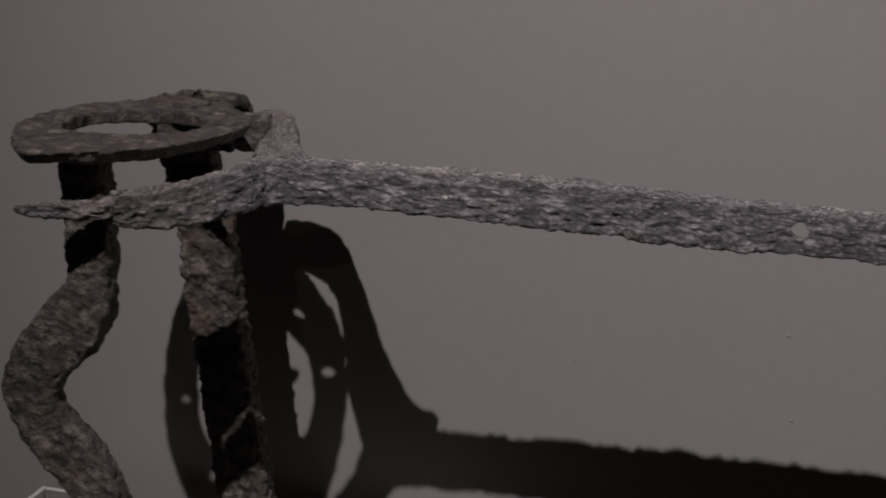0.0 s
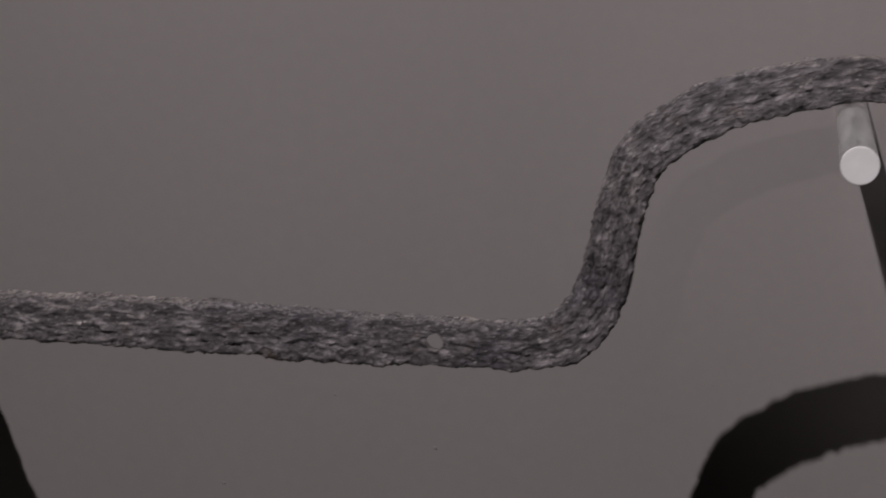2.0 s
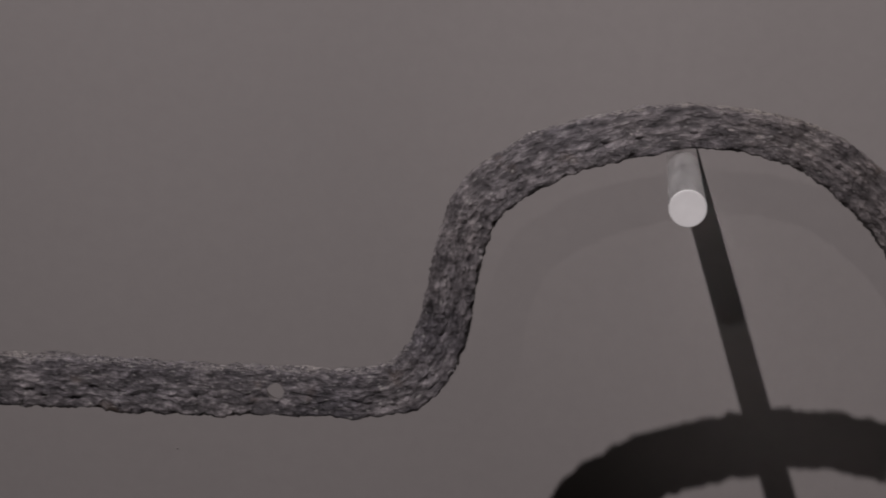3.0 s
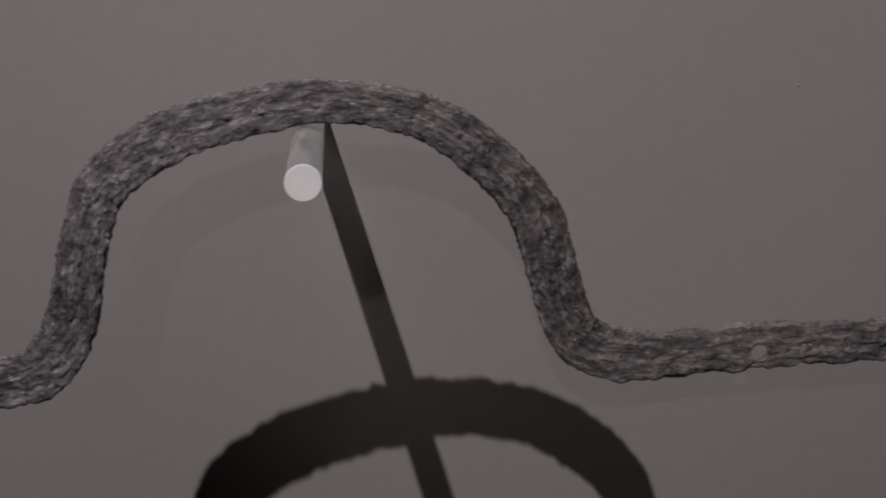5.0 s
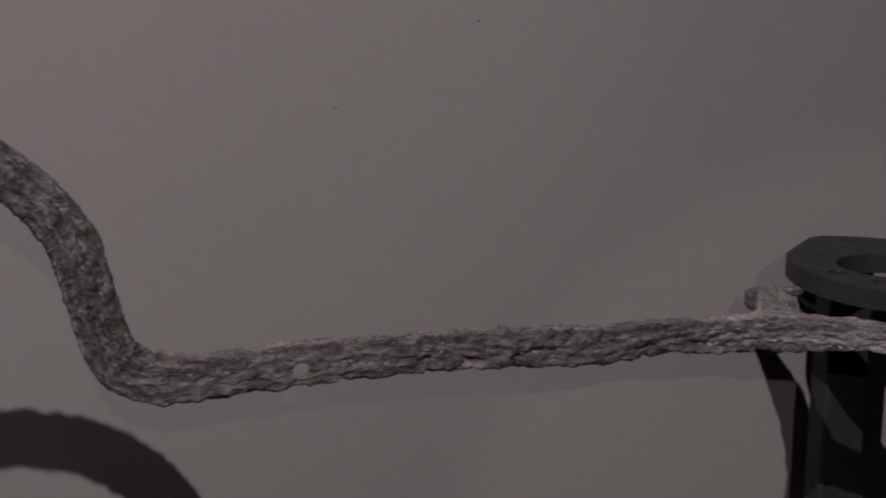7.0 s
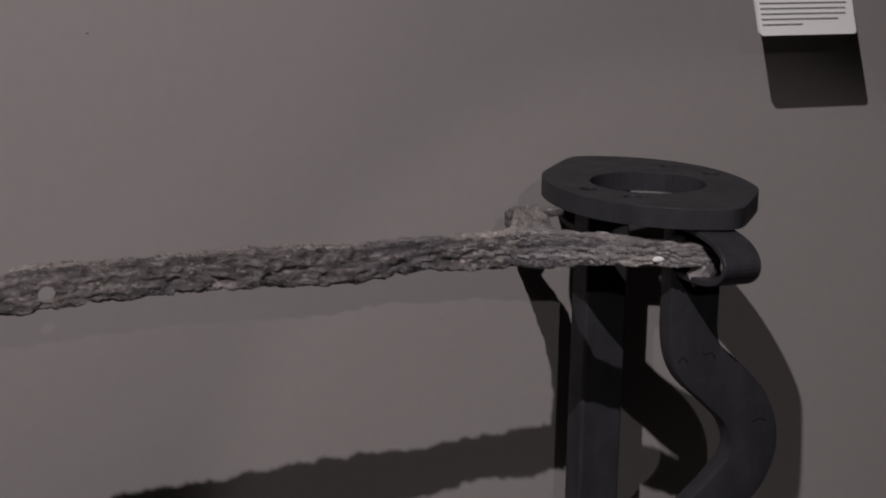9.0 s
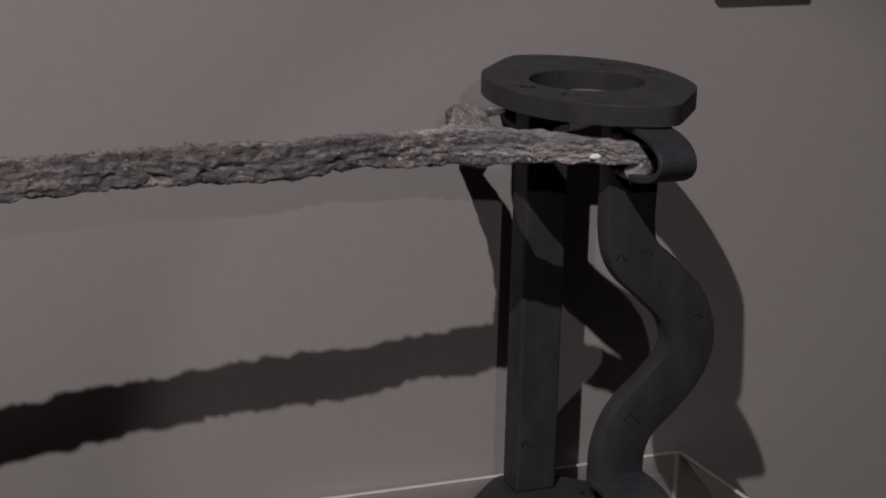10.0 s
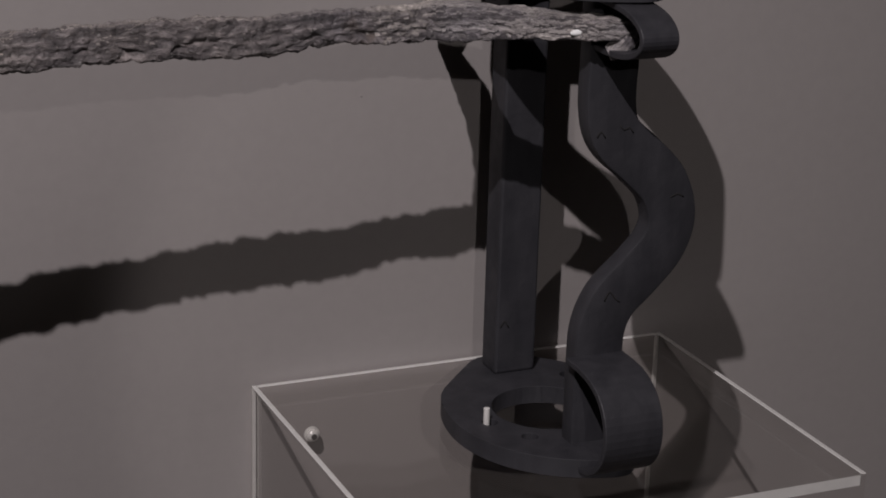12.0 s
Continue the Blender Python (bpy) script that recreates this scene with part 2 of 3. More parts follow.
def sweep(bm, stops, ref, step=0.0025, around=28, power=5.0, rough=0.0, fibre=0.0, seed=0.0, uv=True, chamfer=0.0, wear=None):
    """A bar of rounded rectangular section along stops of (x, y, z, half size along ref, half size across)."""
    pts = curve_points(stops, step)
    ref = Vector(ref)
    layer = bm.loops.layers.uv.verify() if uv else None
    rings, run, uvs = [], 0.0, {}
    for i, p in enumerate(pts):
        here = Vector(p[:3])
        ahead = Vector(pts[min(i + 1, len(pts) - 1)][:3]) - Vector(pts[max(i - 1, 0)][:3])
        t = ahead.normalized()
        a = (ref - ref.dot(t) * t).normalized()
        b = t.cross(a)
        if i:
            run += (here - Vector(pts[i - 1][:3])).length
        ring = []
        for k in range(around):
            w = 2 * math.pi * k / around
            ca, sa = math.cos(w), math.sin(w)
            r = (abs(ca) ** power + abs(sa) ** power) ** (-1 / power)
            u, v = r * ca * p[3], r * sa * p[4]
            if chamfer:
                q, j = divmod(k, around // 4)
                su, sv = ((1, 1), (-1, 1), (-1, -1), (1, -1))[q]
                e = (0.0, 0.0) if j > 2 else ((0, chamfer), (0.3 * chamfer, 0.3 * chamfer), (chamfer, 0))[j if q % 2 == 0 else 2 - j]
                u, v = su * (p[3] - e[0]), sv * (p[4] - e[1])
            place = here + a * u + b * v
            if rough or fibre or wear:
                if wear:
                    rough, fibre, chunk = wear(here.x)
                out = (a * u + b * v).normalized()
                n1 = noise.fractal(place * 42 + Vector((seed, 0, 0)), 0.9, 2.0, 3)
                n2 = noise.fractal(Vector((run * 125 + seed, u * 300, v * 300)), 0.55, 2.1, 4)
                n3 = noise.noise(Vector((run * 60 - seed, u * 120 + 7, v * 140)))
                gouge = max(0.0, n3 - 0.22) * 3.0
                place += out * (rough * n1 + fibre * n2 - rough * gouge)
                if wear and chunk:
                    # broad flaked hollows, deepest along the lower front edge
                    low = 0.5 - 0.5 * v / p[4]
                    slant = Vector((run * 62 + v * 45, u * 70, v * 95 - run * 14))
                    hollow = noise.noise(slant) + 0.4 * noise.noise(slant * 2.3) + 0.42 * low - 0.22
                    ridge = 1 - abs(noise.noise(Vector((run * 75 - v * 60 + 5, u * 80, v * 120 + run * 18))) * 2.2)
                    place += out * chunk * (0.35 * ridge - 1.7 * min(0.75, max(0.0, hollow)))
            vert = bm.verts.new(place)
            ring.append(vert)
            uvs[vert] = (run, v + (0.1 if ca < 0 else 0) + u)
        rings.append(ring)
    for r0, r1 in zip(rings, rings[1:]):
        for k in range(around):
            f = bm.faces.new((r0[k], r0[(k + 1) % around], r1[(k + 1) % around], r1[k]))
            f.smooth = True
            if uv:
                for lp in f.loops:
                    lp[layer].uv = uvs[lp.vert]
    for ring in (rings[0], rings[-1]):
        mid = bm.verts.new(sum((v.co for v in ring), Vector()) / around)
        uvs[mid] = uvs[ring[0]]
        for k in range(around):
            f = bm.faces.new((ring[k], ring[(k + 1) % around], mid))
            if uv:
                for lp in f.loops:
                    lp[layer].uv = uvs[lp.vert]
    bmesh.ops.recalc_face_normals(bm, faces=bm.faces[:])


def lit_tops_chalky_tip(bm):
    """Light on the upper faces, painted as a paler skin with a ragged border; chalky iron past x 0.48."""
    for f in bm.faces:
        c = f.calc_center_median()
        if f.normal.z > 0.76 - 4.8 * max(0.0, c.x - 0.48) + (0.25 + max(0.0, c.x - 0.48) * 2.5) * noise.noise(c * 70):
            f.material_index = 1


def drill(bm, x, z, radius, y_front, y_back):
    """An open round hole along y that widens towards the back, with its wall."""
    middle = (y_front + y_back) / 2

    def bore(y):
        return radius if y < middle else radius * 1.55

    gone = [f for f in bm.faces if all(math.hypot(v.co.x - x, v.co.z - z) < bore(v.co.y) * 1.05 for v in f.verts)]
    rim = {v for f in gone for v in f.verts}
    bmesh.ops.delete(bm, geom=gone, context="FACES")
    for v in rim:
        if v.is_valid and v.link_faces:
            d = Vector((v.co.x - x, 0, v.co.z - z))
            if d.length > 1e-6:
                d *= bore(v.co.y) / d.length
                v.co.x, v.co.z = x + d.x, z + d.z
    loops = [[bm.verts.new((x + bore(y) * math.cos(w), y, z + bore(y) * math.sin(w)))
              for w in (2 * math.pi * k / 20 for k in range(20))] for y in (y_front, y_back)]
    # The bore's wall takes the paler iron: lamp light painted into the hole.
    for k in range(20):
        bm.faces.new((loops[0][k], loops[1][k], loops[1][(k + 1) % 20], loops[0][(k + 1) % 20])).material_index = 1


def plate(outline, holes, z0, z1, cut=()):
    """A flat plate of any outline with round holes (x, y, radius, corners)."""
    bm = bmesh.new()
    loops = [outline] + [[(x + r * math.cos(2 * math.pi * k / n), y + r * math.sin(2 * math.pi * k / n)) for k in range(n)]
                         for x, y, r, n in holes] + list(cut)
    faces = {}
    for z in (z1, z0):
        rims, edges = [], []
        for lp in loops:
            vs = [bm.verts.new((x, y, z)) for x, y in lp]
            rims.append(vs)
            edges += [bm.edges.new((vs[i], vs[(i + 1) % len(vs)])) for i in range(len(vs))]
        bmesh.ops.triangle_fill(bm, edges=edges, use_beauty=True, use_dissolve=False)
        faces[z] = rims
    for top, low in zip(faces[z1], faces[z0]):
        for i in range(len(top)):
            j = (i + 1) % len(top)
            bm.faces.new((top[i], low[i], low[j], top[j]))
    bmesh.ops.recalc_face_normals(bm, faces=bm.faces[:])
    return bm


def ring_outline(side):
    """The frame's end plate: two bulging sides joined by two straight chamfers. side -1 mirrors it."""
    stops = [(-38, 0.083), (-20, 0.0775), (0, 0.077), (20, 0.081), (40, 0.088), (56, 0.0945), (72, 0.102), (88, 0.108), (97, 0.111)]
    half = []
    for (a0, r0), (a1, r1) in zip(stops, stops[1:]):
        for i in range(5):
            u = i / 5
            half.append((a0 + (a1 - a0) * u, r0 + (r1 - r0) * u))
    half.append(stops[-1])
    pts = [(r * math.cos(radians(a + turn)), r * math.sin(radians(a + turn))) for turn in (0, 180) for a, r in half]
    pts = [(side * x, y) for x, y in pts]
    # fill the chamfers with points, then round the corners off
    even = []
    for (xa, ya), (xb, yb) in zip(pts, pts[1:] + pts[:1]):
        n = max(1, round(math.hypot(xb - xa, yb - ya) / 0.005))
        even += [(xa + (xb - xa) * i / n, ya + (yb - ya) * i / n) for i in range(n)]
    for _ in range(8):
        even = [tuple((p[k] + 2 * q[k] + r[k]) / 4 for k in (0, 1)) for p, q, r in zip(even[-1:] + even[:-1], even, even[1:] + even[:1])]
    return even if side > 0 else even[::-1]


def ring_holes(side, main=0.0420):
    small = [(-0.058, -0.016, 0.0064, 16), (-0.041, -0.05, 0.0064, 16), (0.041, 0.051, 0.0064, 16), (0.057, 0.014, 0.0064, 16)]
    return [(-0.005, -0.004, main, 48)] + [(side * x, y, r, n) for x, y, r, n in small]


def strap(x0, x1, y0, reach, z0, z1, thick):
    """A U-shaped strap standing out from a bar's face by reach (negative: towards the room), open at both sides."""
    bm = bmesh.new()
    n, rows = 22, []
    mid, half = (z0 + z1) / 2, (z1 - z0) / 2
    for i in range(n + 1):
        w = -math.pi / 2 + math.pi * i / n
        flat = abs(math.cos(w)) ** 0.62
        rows.append((flat, math.sin(w)))
    quads = []
    for t in (0.0, thick):
        h, r = half - t, reach - math.copysign(t, reach)
        quads.append([[bm.verts.new((x, y0 + r * c, mid + h * s)) for c, s in rows] for x in (x0, x1)])
    (ol, orr), (il, ir) = quads
    for i in range(n):
        bm.faces.new((ol[i], orr[i], orr[i + 1], ol[i + 1]))
        bm.faces.new((il[i], il[i + 1], ir[i + 1], ir[i]))
        bm.faces.new((ol[i], ol[i + 1], il[i + 1], il[i]))
        bm.faces.new((orr[i], ir[i], ir[i + 1], orr[i + 1]))
    for e in (0, n):
        bm.faces.new((ol[e], il[e], ir[e], orr[e]))
    bmesh.ops.recalc_face_normals(bm, faces=bm.faces[:])
    return bm


def pin(x, y, z0, z1, r, n=14):
    bm = bmesh.new()
    bmesh.ops.create_cone(bm, segments=n, radius1=r, radius2=r, depth=z1 - z0, cap_ends=True,
                          matrix=Matrix.Translation((x, y, (z0 + z1) / 2)))
    return bm


def rod_along_y(x, z, y0, y1, r, n=40):
    bm = bmesh.new()
    bmesh.ops.create_cone(bm, segments=n, radius1=r, radius2=r, depth=abs(y1 - y0), cap_ends=True,
                          matrix=Matrix.Translation((x, (y0 + y1) / 2, z)) @ Matrix.Rotation(radians(90), 4, "X"))
    return bm


# ---- the room ----
def structure(name, lo, hi, mat, label, category):
    return tagged(part(name, box(lo, hi), mat), label, category, kind="structure")


structure("wall_north", (-3.6, 0.0, 0.0), (3.6, 0.16, 3.6), WALL, "plain warm grey painted gallery wall", "wall")
FLECKS = [(-0.4456, 1.1244, 0.0011), (-0.2842, 1.1638, 0.0012), (-0.2781, 1.0979, 0.0013), (0.4461, 1.5241, 0.0014), (0.3404, 1.4611, 0.0012),
          (0.6185, 1.230, 0.0010), (-0.36, 1.20, 0.0009)]
wall_front = bpy.data.objects["wall_north"]
for fx, fz, fr in FLECKS:
    bm = bmesh.new()
    bmesh.ops.create_uvsphere(bm, u_segments=10, v_segments=6, radius=0.75 * fr,
                              matrix=Matrix.Translation((fx, -0.0002, fz)) @ Matrix.Rotation(0.6, 4, "Y") @ Matrix.Diagonal((1.7, 0.5, 0.8, 1)))
    part("paint_fleck", bm, WALL, wall_front, smooth=True)
# Unseen shell added to close the room and return a little light.
structure("wall_south", (-3.6, -6.16, 0.0), (3.6, -6.0, 3.6), ROOM, "unseen dark wall closing the room", "wall")
structure("wall_west", (-3.76, -6.0, 0.0), (-3.6, 0.0, 3.6), ROOM, "unseen dark wall closing the room", "wall")
structure("wall_east", (3.6, -6.0, 0.0), (3.76, 0.0, 3.6), ROOM, "unseen dark wall closing the room", "wall")
structure("floor", (-3.76, -6.16, -0.1), (3.76, 0.16, 0.0), FLOOR, "unseen dark floor closing the room", "floor")
structure("ceiling", (-3.76, -6.16, 3.6), (3.76, 0.16, 3.7), ROOM, "unseen dark ceiling closing the room", "ceiling")


# ---- the arched strut ----
def strut_wear(x):
    """Broad roughness, fine laminated roughness and depth of flaking along the strut: the far arm is the most eaten away."""
    far = min(1.0, max(0.0, (x - 0.17) / 0.08))
    tip = min(1.0, max(0.0, (x - 0.56) / 0.06))
    near = min(1.0, max(0.0, (-0.10 - x) / 0.10))
    return 0.0008 + 0.0003 * near + 0.0003 * far, 0.0014 + 0.0003 * near, 0.0022 * far * (1 - 0.75 * tip)


def strut():
    # middle line x, y, z, half depth, half height; the long tines lean out into the room, the arch a little too
    stops = [(-0.706, -0.355, 1.3147, 0.002, 0.0020), (-0.688, -0.349, 1.3143, 0.004, 0.0042), (-0.664, -0.335, 1.3125, 0.0058, 0.0046),
             (-0.658, -0.3265, 1.3120, 0.0060, 0.0050), (-0.6545, -0.322, 1.3110, 0.0068, 0.0100), (-0.632, -0.300, 1.3090, 0.0078, 0.0128), (-0.602, -0.266, 1.3125, 0.0085, 0.0138),
             (-0.5845, -0.2428, 1.3152, 0.0074, 0.0144),
             (-0.5361, -0.2405, 1.3182, 0.0074, 0.0133),
             (-0.4840, -0.2379, 1.3175, 0.0074, 0.0143),
             (-0.3901, -0.2333, 1.3164, 0.0074, 0.0154),
             (-0.3142, -0.2296, 1.3141, 0.0074, 0.0154),
             (-0.2462, -0.2263, 1.3139, 0.0074, 0.0140),
             (-0.1926, -0.2236, 1.3141, 0.0074, 0.0143),
             (-0.1642, -0.2222, 1.3238, 0.0074, 0.0161),
             (-0.1477, -0.2239, 1.3504, 0.0074, 0.0148),
             (-0.1377, -0.2305, 1.4010, 0.0074, 0.0136),
             (-0.1276, -0.2345, 1.4318, 0.0074, 0.0144),
             (-0.1132, -0.2360, 1.4474, 0.0074, 0.0151),
             (-0.0894, -0.2371, 1.4634, 0.0074, 0.0148),
             (-0.0569, -0.2369, 1.4750, 0.0074, 0.0138),
             (-0.0160, -0.2349, 1.4830, 0.0074, 0.0126),
             (0.0160, -0.2333, 1.4834, 0.0074, 0.0116),
             (0.0496, -0.2316, 1.4772, 0.0074, 0.0127),
             (0.0757, -0.2291, 1.4660, 0.0074, 0.0135),
             (0.0973, -0.2256, 1.4496, 0.0074, 0.0140),
             (0.1161, -0.2219, 1.4304, 0.0074, 0.0148),
             (0.1292, -0.2184, 1.4101, 0.0074, 0.0151),
             (0.1395, -0.2132, 1.3769, 0.0074, 0.0147),
             (0.1478, -0.2089, 1.3495, 0.0074, 0.0149),
             (0.1606, -0.2061, 1.3311, 0.0062, 0.0158),
             (0.1810, -0.2051, 1.3232, 0.0062, 0.0158),
             (0.2164, -0.2033, 1.3221, 0.0062, 0.0137),
             (0.2704, -0.2006, 1.3257, 0.0062, 0.0135),
             (0.3320, -0.1975, 1.3277, 0.0062, 0.0121),
             (0.4081, -0.1937, 1.3277, 0.0062, 0.0128),
             (0.4702, -0.1906, 1.3253, 0.0062, 0.0126),
             (0.5349, -0.1873, 1.3275, 0.0062, 0.0110),
             (0.5962, -0.1842, 1.3263, 0.0062, 0.0125),
             (0.6170, -0.1898, 1.3275, 0.0062, 0.0130),
             (0.6516, -0.2082, 1.3280, 0.0062, 0.0102),
             (0.6856, -0.2275, 1.3278, 0.0080, 0.0086),
             (0.7225, -0.2470, 1.3275, 0.0074, 0.0072)]
    thing = empty("arched_strut", (0, 0, 0), "long corroded grey iron strut with raised middle arch and forked ends", "iron strut")
    bm = bmesh.new()
    sweep(bm, stops, (0, 1, 0), step=0.0011, around=76, power=14.0, seed=3.0, wear=strut_wear)
    sweep(bm, [(0.7185, -0.2450, 1.3235, 0.0060, 0.0070), (0.7125, -0.2430, 1.3145, 0.0062, 0.0065), (0.7045, -0.2400, 1.3100, 0.0045, 0.0042)],
          (0, 1, 0), step=0.0015, around=30, rough=0.0012, fibre=0.0008, seed=31.0)
    sweep(bm, [(-0.039, -0.2400, 1.4665, 0.0012, 0.0008), (-0.032, -0.2405, 1.4690, 0.0030, 0.0022), (-0.020, -0.2405, 1.4728, 0.0030, 0.0026), (-0.008, -0.2390, 1.4760, 0.0012, 0.0010)],
          (0, 1, 0), step=0.0015, around=20, rough=0.0012, fibre=0.0008, seed=41.0)
    lit_tops_chalky_tip(bm)
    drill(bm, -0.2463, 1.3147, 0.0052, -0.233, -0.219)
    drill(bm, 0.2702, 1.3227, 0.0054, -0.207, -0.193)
    part("bar", bm, [IRON, PALE_LIT_IRON], thing)
    bm = bmesh.new()
    # short tine at the left: back from the fork, then turned outwards
    sweep(bm, [(-0.572, -0.238, 1.3150, 0.0115, 0.030), (-0.5865, -0.222, 1.3145, 0.0115, 0.0225), (-0.6020, -0.192, 1.3140, 0.0115, 0.0160), (-0.6145, -0.155, 1.315, 0.0125, 0.0105),
               (-0.6294, -0.124, 1.314, 0.0145, 0.008), (-0.6455, -0.110, 1.311, 0.0145, 0.008), (-0.672, -0.104, 1.307, 0.012, 0.008)],
          (0, 0, 1), step=0.0016, around=36, rough=0.0016, fibre=0.0008, seed=11.0)
    lit_tops_chalky_tip(bm)
    part("rear_tine", bm, [IRON, PALE_LIT_IRON], thing)
    bm = bmesh.new()
    # short tine at the right
    sweep(bm, [(0.614, -0.176, 1.326, 0.0110, 0.022), (0.624, -0.152, 1.327, 0.0110, 0.0150), (0.636, -0.122, 1.329, 0.0115, 0.0120),
               (0.645, -0.094, 1.327, 0.0105, 0.0105), (0.651, -0.070, 1.321, 0.0090, 0.007), (0.655, -0.045, 1.316, 0.0070, 0.004)],
          (0, 0, 1), step=0.0016, around=36, rough=0.0018, fibre=0.0010, seed=17.0)
    sweep(bm, [(0.654, -0.056, 1.318, 0.0045, 0.0045), (0.680, -0.038, 1.317, 0.004, 0.004), (0.715, -0.028, 1.318, 0.004, 0.004)],
          (0, 0, 1), step=0.003, around=20, rough=0.0008, fibre=0.0003, seed=23.0)
    lit_tops_chalky_tip(bm)
    part("rear_tine", bm, [IRON, PALE_LIT_IRON], thing)
    bm = bmesh.new()
    bmesh.ops.create_icosphere(bm, subdivisions=2, radius=0.0042, matrix=Matrix.Translation((0.683, -0.2345, 1.3245)) @ Matrix.Diagonal((1.3, 0.5, 0.55, 1)))
    for v in bm.verts:
        v.co += Vector((0, 0, 0.0007 * noise.noise(v.co * 900)))
    part("pale_chip", bm, CARD, thing, "pale mineral chip on the tine")
    return thing


strut()


# ---- the frames ----
def replica_frame():
    cx, cy, base, top = 0.720, -0.149, 1.0, 1.362
    frame_thing = empty("torsion_frame", (cx, cy, base), "black painted replica frame, two holed plates and two bars",
                        "machine frame", "torsion frames")

    def put(name, bm, bevel=0.0012, label="", mat=None):
        bmesh.ops.translate(bm, verts=bm.verts[:], vec=(-cx, -cy, -base))
        ob = part(name, bm, mat or REPLICA, frame_thing, label)
        if bevel:
            bevelled(ob, bevel)
        return ob

    for z0, z1 in ((base, base + 0.0145), (top - 0.0145, top)):
        name = "lower_plate" if z0 == base else "upper_plate"
        outline = [(x * ((1.07 if z0 == base else 1.0) if x < 0 else 0.93), y) for x, y in ring_outline(1)]
        bm = plate(outline, ring_holes(1), z0, z1)
        bmesh.ops.translate(bm, verts=bm.verts[:], vec=(cx, cy, 0))
        put(name, bm)
    bm = bmesh.new()
    add_box(bm, (cx - 0.0150, -0.080, base + 0.0145), (cx + 0.0200, -0.054, top - 0.0145))
    put("straight_bar", bm, 0.0022)
    bm = bmesh.new()
    mid = [(0.716, 1.349), (0.716, 1.301), (0.716, 1.266), (0.7225, 1.245), (0.743, 1.226), (0.762, 1.206), (0.770, 1.182),
           (0.7645, 1.161), (0.748, 1.142), (0.727, 1.122), (0.718, 1.102), (0.7165, 1.080), (0.7165, 1.045), (0.7165, 1.014)]
    sweep(bm, [(x + 0.004, -0.2140, z, 0.0083, 0.0195) for x, z in mid], (0, 1, 0), step=0.004, around=12, chamfer=0.0018)
    put("curved_bar", bm, 0).data.set_sharp_from_angle(angle=radians(24))
    for name, x0, x1, y0, reach, z0, z1 in (("front_strap", 0.703, 0.731, -0.221, -0.068, 1.3085, 1.347), ("front_strap", 0.694, 0.740, -0.221, -0.066, 1.003, 1.083),
                                            ("rear_strap", 0.708, 0.742, -0.050, 0.040, 1.305, 1.346)):
        put(name, strap(x0, x1, y0, reach, z0, z1, 0.0045), 0.0008)
    # fine cracks in the coat: the face (y), then points (x, z)
    for y, pts in ((-0.2224, [(0.722, 1.1235), (0.726, 1.1300), (0.7305, 1.1245), (0.7345, 1.1215)]), (-0.2224, [(0.7265, 1.254), (0.7300, 1.250), (0.7345, 1.2515), (0.7375, 1.2475)]),
                   (-0.2224, [(0.771, 1.197), (0.777, 1.199), (0.782, 1.1965)]), (-0.2224, [(0.709, 1.246), (0.712, 1.2500), (0.7155, 1.2455)]),
                   (-0.0802, [(0.7085, 1.0540), (0.7118, 1.0590), (0.7155, 1.0535)])):
        bm = bmesh.new()
        sweep(bm, [(x, y, z, 0.0004, 0.0005) for x, z in pts], (0, 1, 0), step=0.002, around=8, uv=False)
        put("crack", bm, 0, "", HOLLOW)
    put("stud", pin(cx - 0.060, cy - 0.014, base + 0.005, base + 0.0255, 0.0024), 0.0004, "bright steel stud", STEEL)
    return frame_thing


